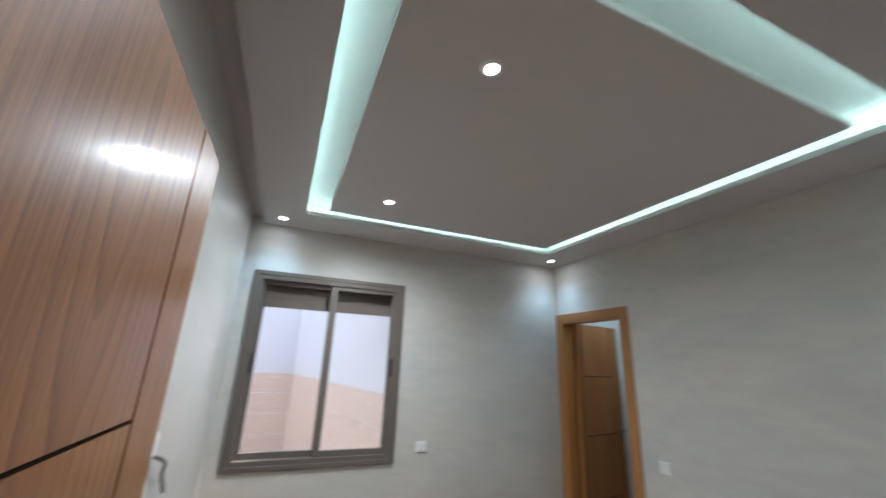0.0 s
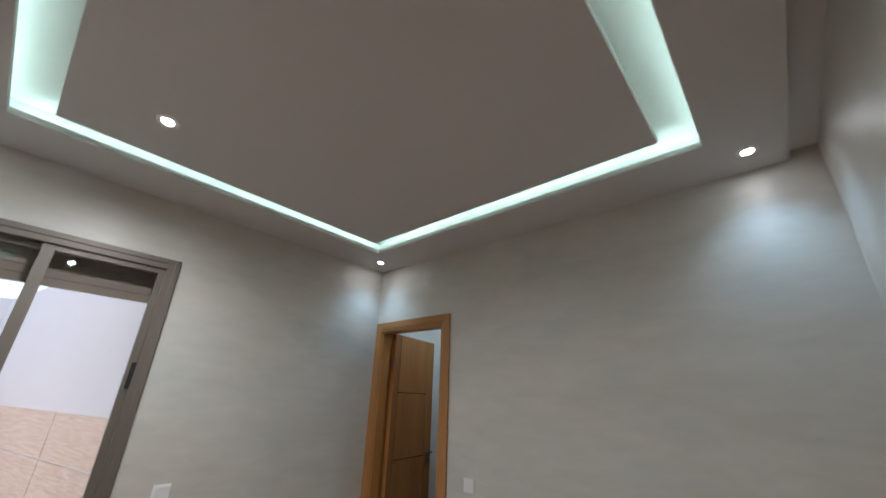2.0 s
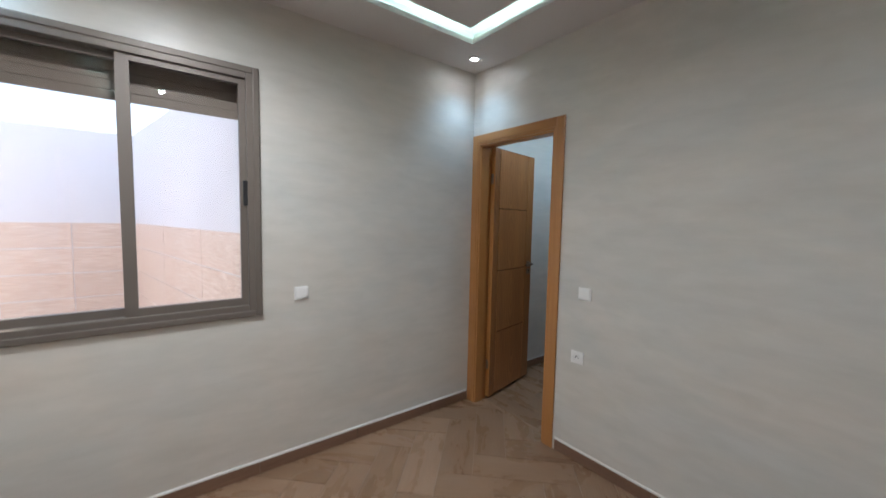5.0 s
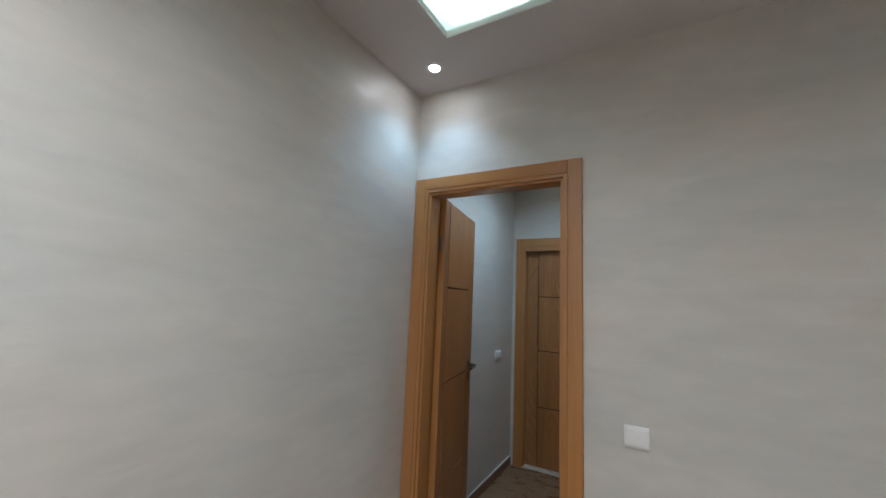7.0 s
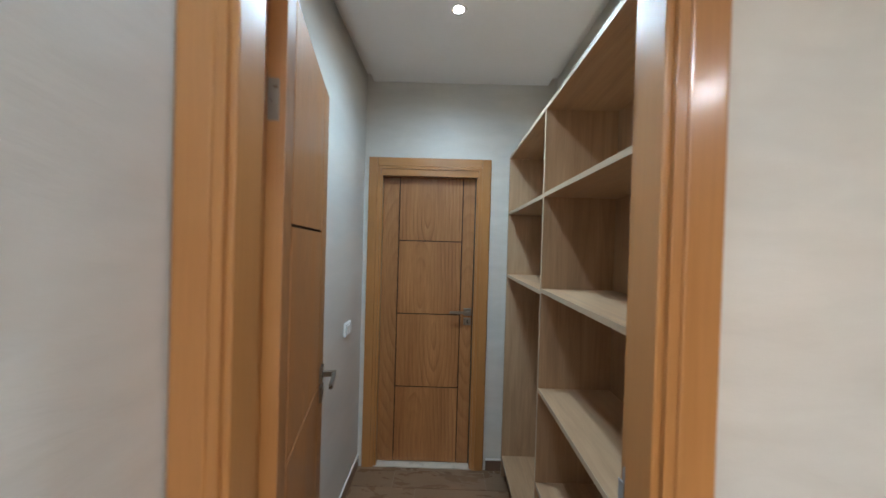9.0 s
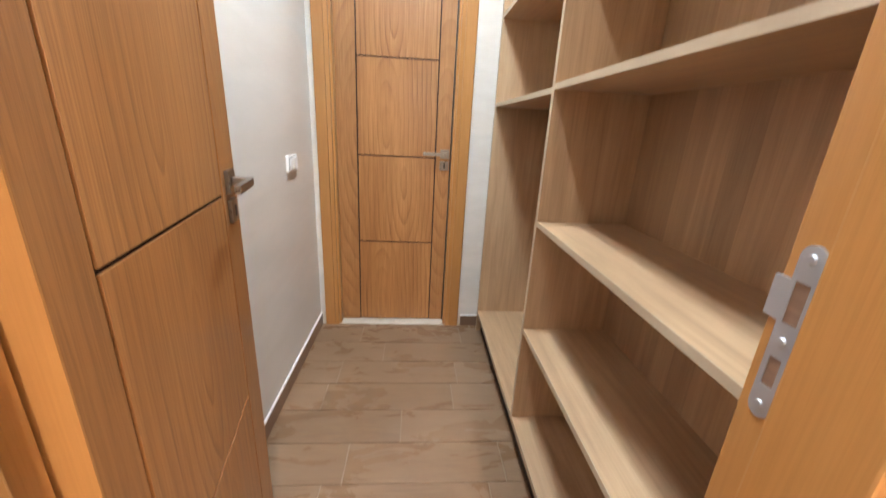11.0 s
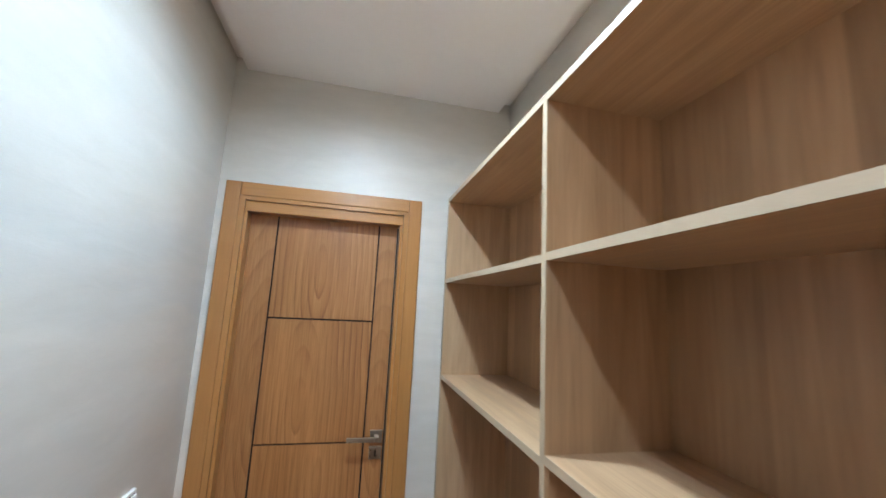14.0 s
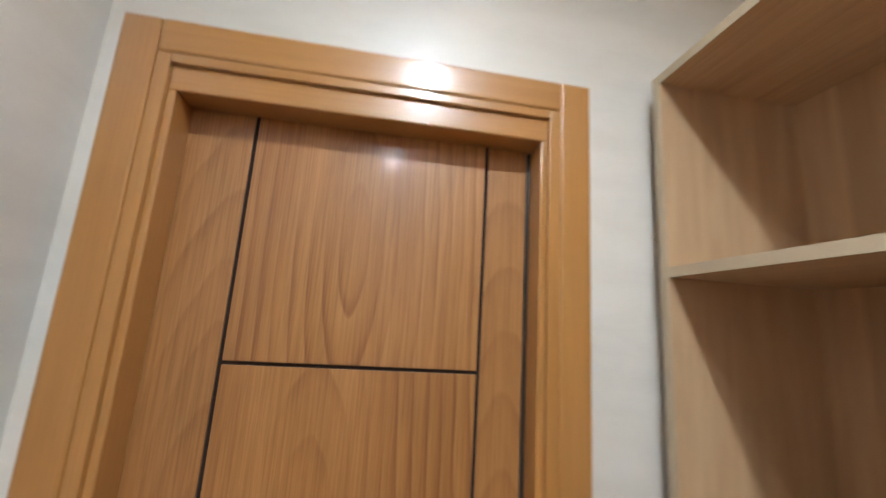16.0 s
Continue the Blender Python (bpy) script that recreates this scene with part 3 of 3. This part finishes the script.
structure("wall_outer", boxes(((CX1 + 0.16, 3.9, GROUND), (5.75, 4.0, HIGH)), ((CX1 + 0.16, 2.3, GROUND), (5.75, 2.4, HIGH))), WALL, "unseen plain walls added to close the space beyond the closed door")

# ---- skirting ----
def skirting(name, a, b, inward, mat, piece=0.6):
    """A run of brown tile skirting from a to b with a bead of white caulk; inward: unit normal into the room."""
    a, b, nrm = Vector(a), Vector(b), Vector(inward)
    run = thing(name, "brown wood-look tile skirting with white caulk along the top", "skirting")
    run["kind"] = "structure"
    d = (b - a).normalized()
    length, s = (b - a).length, 0.0
    while s < length - 0.01:
        e = min(length, s + piece)
        p, q = a + d * (s + 0.001), a + d * (e - 0.001) + nrm * 0.009
        part("skirting_tile", box(bmesh.new(), (min(p.x, q.x), min(p.y, q.y), 0.003), (max(p.x, q.x), max(p.y, q.y), 0.07), 0.0012), mat, run)
        s = e
    p, q = a, b + nrm * 0.008
    part("caulk", box(bmesh.new(), (min(p.x, q.x), min(p.y, q.y), 0.0705), (max(p.x, q.x), max(p.y, q.y), 0.082), 0.002), CAULK, run, "white caulk bead")
    p, q = a, b + nrm * 0.004
    part("grout", boxes(((min(p.x, q.x), min(p.y, q.y), 0.0), (max(p.x, q.x), max(p.y, q.y), 0.068))), GROUT, run)


skirting("baseboard", (WX0, WY1, 0), (WX1 - 0.016, WY1, 0), (0, -1, 0), SKIRT)
skirting("baseboard", (WX1, D1[0] - 0.077, 0), (WX1, WY0, 0), (-1, 0, 0), SKIRT_Y)
skirting("baseboard", (D0[1] + 0.077, WY0, 0), (WX1 - 0.01, WY0, 0), (0, 1, 0), SKIRT)
skirting("baseboard", (WX0, WY0, 0), (WX0, WY1 - 0.01, 0), (1, 0, 0), SKIRT_Y)
skirting("baseboard", (CX0 + 0.016, CY1, 0), (CX1, CY1, 0), (0, -1, 0), SKIRT)
skirting("baseboard", (CX1, D2[0] - 0.077, 0), (CX1, CY0, 0), (-1, 0, 0), SKIRT_Y)


# ---- switches and sockets ----
def wall_plate(kind, m):
    """Local x across the plate, y out of the wall."""
    label = {"light_switch": "white plastic light switch on the plaster wall", "wall_socket": "white plastic wall socket with a round recess",
             "double_switch": "white plastic switch plate with two rockers"}[kind]
    t = thing("wall_socket" if kind == "wall_socket" else "light_switch", label, "socket" if kind == "wall_socket" else "switch", m)
    wide = 0.062 if kind == "double_switch" else 0.041
    part("plate", box(bmesh.new(), (-wide, 0.0, -0.038), (wide, 0.012 if wide > 0.05 else 0.009, 0.038), 0.003), PLASTIC, t)
    if kind == "light_switch":
        part("rocker", box(bmesh.new(), (-0.034, 0.0095, -0.029), (0.034, 0.013, 0.029), 0.003), PLASTIC, t)
    elif kind == "double_switch":
        for a, b in ((-0.05, -0.003), (0.003, 0.05)):
            part("rocker", box(bmesh.new(), (a, 0.0125, -0.027), (b, 0.019, 0.027), 0.003), PLASTIC, t)
            part("rocker_gap", boxes(((a - 0.0015, 0.0121, -0.0285), (b + 0.0015, 0.0128, 0.0285))), BLACK, t)
    else:
        rim = ring(bmesh.new(), (0, 0, 0), 0.02, 0.026, -0.004, 0.0)
        bmesh.ops.transform(rim, matrix=pose(0, 0.0095, 0, 90), verts=rim.verts)
        part("rim", rim, PLASTIC, t)
        well = rod(bmesh.new(), (0, 0.0092, 0), (0, 0.0098, 0), 0.02, n=28)
        part("well", well, PLASTIC, t)
        for x in (-0.0095, 0.0095):
            part("pin_hole", rod(bmesh.new(), (x, 0.0099, 0), (x, 0.0104, 0), 0.003, n=12), BLACK, t)
        part("earth_pin", rod(bmesh.new(), (0, 0.0099, 0.011), (0, 0.018, 0.011), 0.0025, n=12), NICKEL, t)
    return t


wall_plate("light_switch", pose(1.512, WY1, 1.024, 0, 0, 180))
wall_plate("light_switch", pose(WX1, 2.576, 1.047, 0, 0, 90))
wall_plate("wall_socket", pose(WX1, 2.607, 0.652, 0, 0, 90))
wall_plate("double_switch", pose(4.466, CY1, 1.036, 0, 0, 180))
wall_plate("light_switch", pose(WX0, 2.2, 1.36, 0, 0, -90))

# loose cable end below the west wall's switch
cu = bpy.data.curves.new("loose_cable", "CURVE")
cu.dimensions, cu.bevel_depth, cu.bevel_resolution = "3D", 0.006, 3
sp = cu.splines.new("BEZIER")
pts = [(0.075, 2.22, 1.33), (0.1, 2.3, 1.29), (0.088, 2.36, 1.24), (0.094, 2.41, 1.17)]
sp.bezier_points.add(len(pts) - 1)
for bp, p in zip(sp.bezier_points, pts):
    bp.co, bp.handle_left_type, bp.handle_right_type = p, "AUTO", "AUTO"
cu.materials.append(CABLE)
tagged(new("loose_cable", cu), "short grey-green cable end hanging from the wall switch", "cable")

# ---- open shelving in the passage ----
FY, BY = 2.768, 2.463
X_A, X_B, X_C = 4.785, 3.876, 2.992          # far side, divider, near side
T = 0.019
unit = thing("shelving_unit", "pale oak laminate open shelving unit, empty, built along the wall", "shelving", pose((X_A + X_C) / 2, FY, 0))
ox, oy = (X_A + X_C) / 2, FY


def board(name, lo, hi, mat, label="", front=True):
    lo, hi = (lo[0] - ox, lo[1] - oy, lo[2]), (hi[0] - ox, hi[1] - oy, hi[2])
    ob = part(name, box(bmesh.new(), (lo[0], lo[1], lo[2]), (hi[0], hi[1] - (0.0015 if front else 0), hi[2]), 0.0006), mat, unit, label)
    if front:
        part("edge_strip", boxes(((lo[0], hi[1] - 0.0015, lo[2]), (hi[0], hi[1], hi[2]))), OAK_EDGE, ob, "pale edge banding")
    return ob


board("side_panel", (X_A, BY, 0.0), (X_A + T, FY, 2.147), OAK_Z)
board("divider", (X_B, BY, 0.138), (X_B + T, FY - 0.0005, 2.129), OAK_Z)
board("side_panel", (X_C - T + 0.013, BY, 0.0), (X_C + 0.013, FY, 2.147), OAK_Z)
board("top", (X_C + 0.013, BY, 2.129), (X_A, FY, 2.147), OAK_X)
board("bottom", (X_C + 0.013, BY, 0.115), (X_A, FY, 0.138), OAK_X)
for z in (1.341, 1.755):
    board("shelf", (X_B + T, BY, z), (X_A, FY - 0.001, z + 0.018), OAK_X)
for z in (0.519, 0.924, 1.35, 1.758):
    board("shelf", (X_C + 0.013, BY, z), (X_B, FY - 0.001, z + 0.018), OAK_X)
board("back_panel", (X_C + 0.013, CY0 + 0.001, 0.0), (X_A + T, BY, 2.147), OAK_BACK, front=False)
# the recess's shade is put into the plinth's near-black colour
board("plinth", (X_C + 0.013, FY - 0.045, 0.0), (X_A, FY - 0.03, 0.115), GROOVE_AND_SHADE, "recessed plinth, near-black for the shade under the shelving", front=False)

# ---- floor ----
floor = tagged(part("floor", boxes(((-0.3, -1.3, -0.12), (5.7, 3.93, -0.003))), GROUT), "wood-look porcelain plank floor with pale joints", "floor", kind="structure")


def clip(poly, axis, limit, keep_less):
    out = []
    for i, p in enumerate(poly):
        q = poly[(i + 1) % len(poly)]
        pin = p[axis] <= limit if keep_less else p[axis] >= limit
        qin = q[axis] <= limit if keep_less else q[axis] >= limit
        if pin:
            out.append(p)
        if pin != qin:
            k = (limit - p[axis]) / (q[axis] - p[axis])
            out.append((p[0] + k * (q[0] - p[0]), p[1] + k * (q[1] - p[1])))
    return out


def plank(cx, cy, ang, length, width, area):
    """One floor plank, cut to the room's edges."""
    gap = 0.0016
    hx, hy = length / 2 - gap, width / 2 - gap
    ca, sa = math.cos(ang), math.sin(ang)
    poly = [(cx + x * ca - y * sa, cy + x * sa + y * ca) for x, y in ((-hx, -hy), (hx, -hy), (hx, hy), (-hx, hy))]
    for axis, limit, less in ((0, area[0], False), (0, area[1], True), (1, area[2], False), (1, area[3], True)):
        if poly:
            poly = clip(poly, axis, limit, less)
    if len(poly) < 3:
        return
    bm = bmesh.new()
    local = [((x - cx) * ca + (y - cy) * sa, -(x - cx) * sa + (y - cy) * ca) for x, y in poly]
    low = [bm.verts.new((x, y, -0.006)) for x, y in local]
    high = [bm.verts.new((x, y, 0.0)) for x, y in local]
    bm.faces.new(high)
    for i in range(len(local)):
        j = (i + 1) % len(local)
        bm.faces.new((low[i], low[j], high[j], high[i]))
    ob = part("plank", bm, TILE, floor)
    ob.matrix_world = pose(cx, cy, 0, 0, 0, math.degrees(ang))


W, L = 0.2, 0.6
room = (WX0, WX1 + 0.07, WY0 - 0.15, WY1)
BASE = Vector((1.4, 2.868))                 # one plank's corner
for i in range(-14, 15):
    for j in range(-8, 9):
        for turn in (0, 1):
            # herringbone lattice in plank widths, then turned by 45 degrees
            u, v = i + 3 * j, i - 3 * j
            if turn == 0:
                c = Vector((u + 1.5, v + 0.5)) * W
                a = 0.0
            else:
                c = Vector((u - 0.5 + 1.0, v + 1.0 + 1.5)) * W
                a = math.pi / 2
            r = math.radians(-45)
            p = BASE + Vector((c.x * math.cos(r) - c.y * math.sin(r), c.x * math.sin(r) + c.y * math.cos(r)))
            if -0.4 < p.x < 3.3 and 0.1 < p.y < 4.0:
                plank(p.x, p.y, a + r, L, W, room)
lane = (WX1 + 0.072, CX1 + 0.0, CY0, CY1)
x, k = 3.519 - 0.185 * 4, 0
while x < CX1:
    shift = (0.0, -0.235, 0.33, 0.12, -0.33, 0.2)[k % 6]
    for q in range(-3, 4):
        plank(x + 0.0925, 3.21 + shift + 0.6 * (q + 0.5), math.pi / 2, 0.6, 0.185, lane)
    x, k = x + 0.185, k + 1
for i in range(-1, 8):
    for j in range(4):
        plank(0.2 * i + 0.1, -1.2 + 0.6 * j + 0.3 * (i % 2), math.pi / 2, 0.6, 0.2, (-0.08, 1.5, -1.2, WY0 - 0.152))


# ---- facing tiles of the court walls ----
def facing(wall, length, tw, th, rows):
    """Stone-look tiles on a court wall, over its lower part."""
    top = 1.36
    bm = boxes(((0.002, -0.01, -th / 2 + 0.005), (tw - 0.006, 0.008, th / 2 - 0.005)))
    me = bpy.data.meshes.new("facing_tile")
    bm.to_mesh(me)
    bm.free()
    me.materials.append(STONE)
    for r in range(rows):
        n = int(length / tw)
        for k in range(n + 1):
            ob = new("facing_tile", me)
            ob.parent = wall
            ob.location = (k * tw, 0.0, top - th * (r + 0.5))
            if (k + 1) * tw > length:
                ob.scale.x = max(0.05, (length - k * tw) / tw)


facing(right_wall, right_len - 0.02, 1.2, 0.3, 5)
facing(back_wall, back_len - 0.02, 0.6, 0.3, 5)
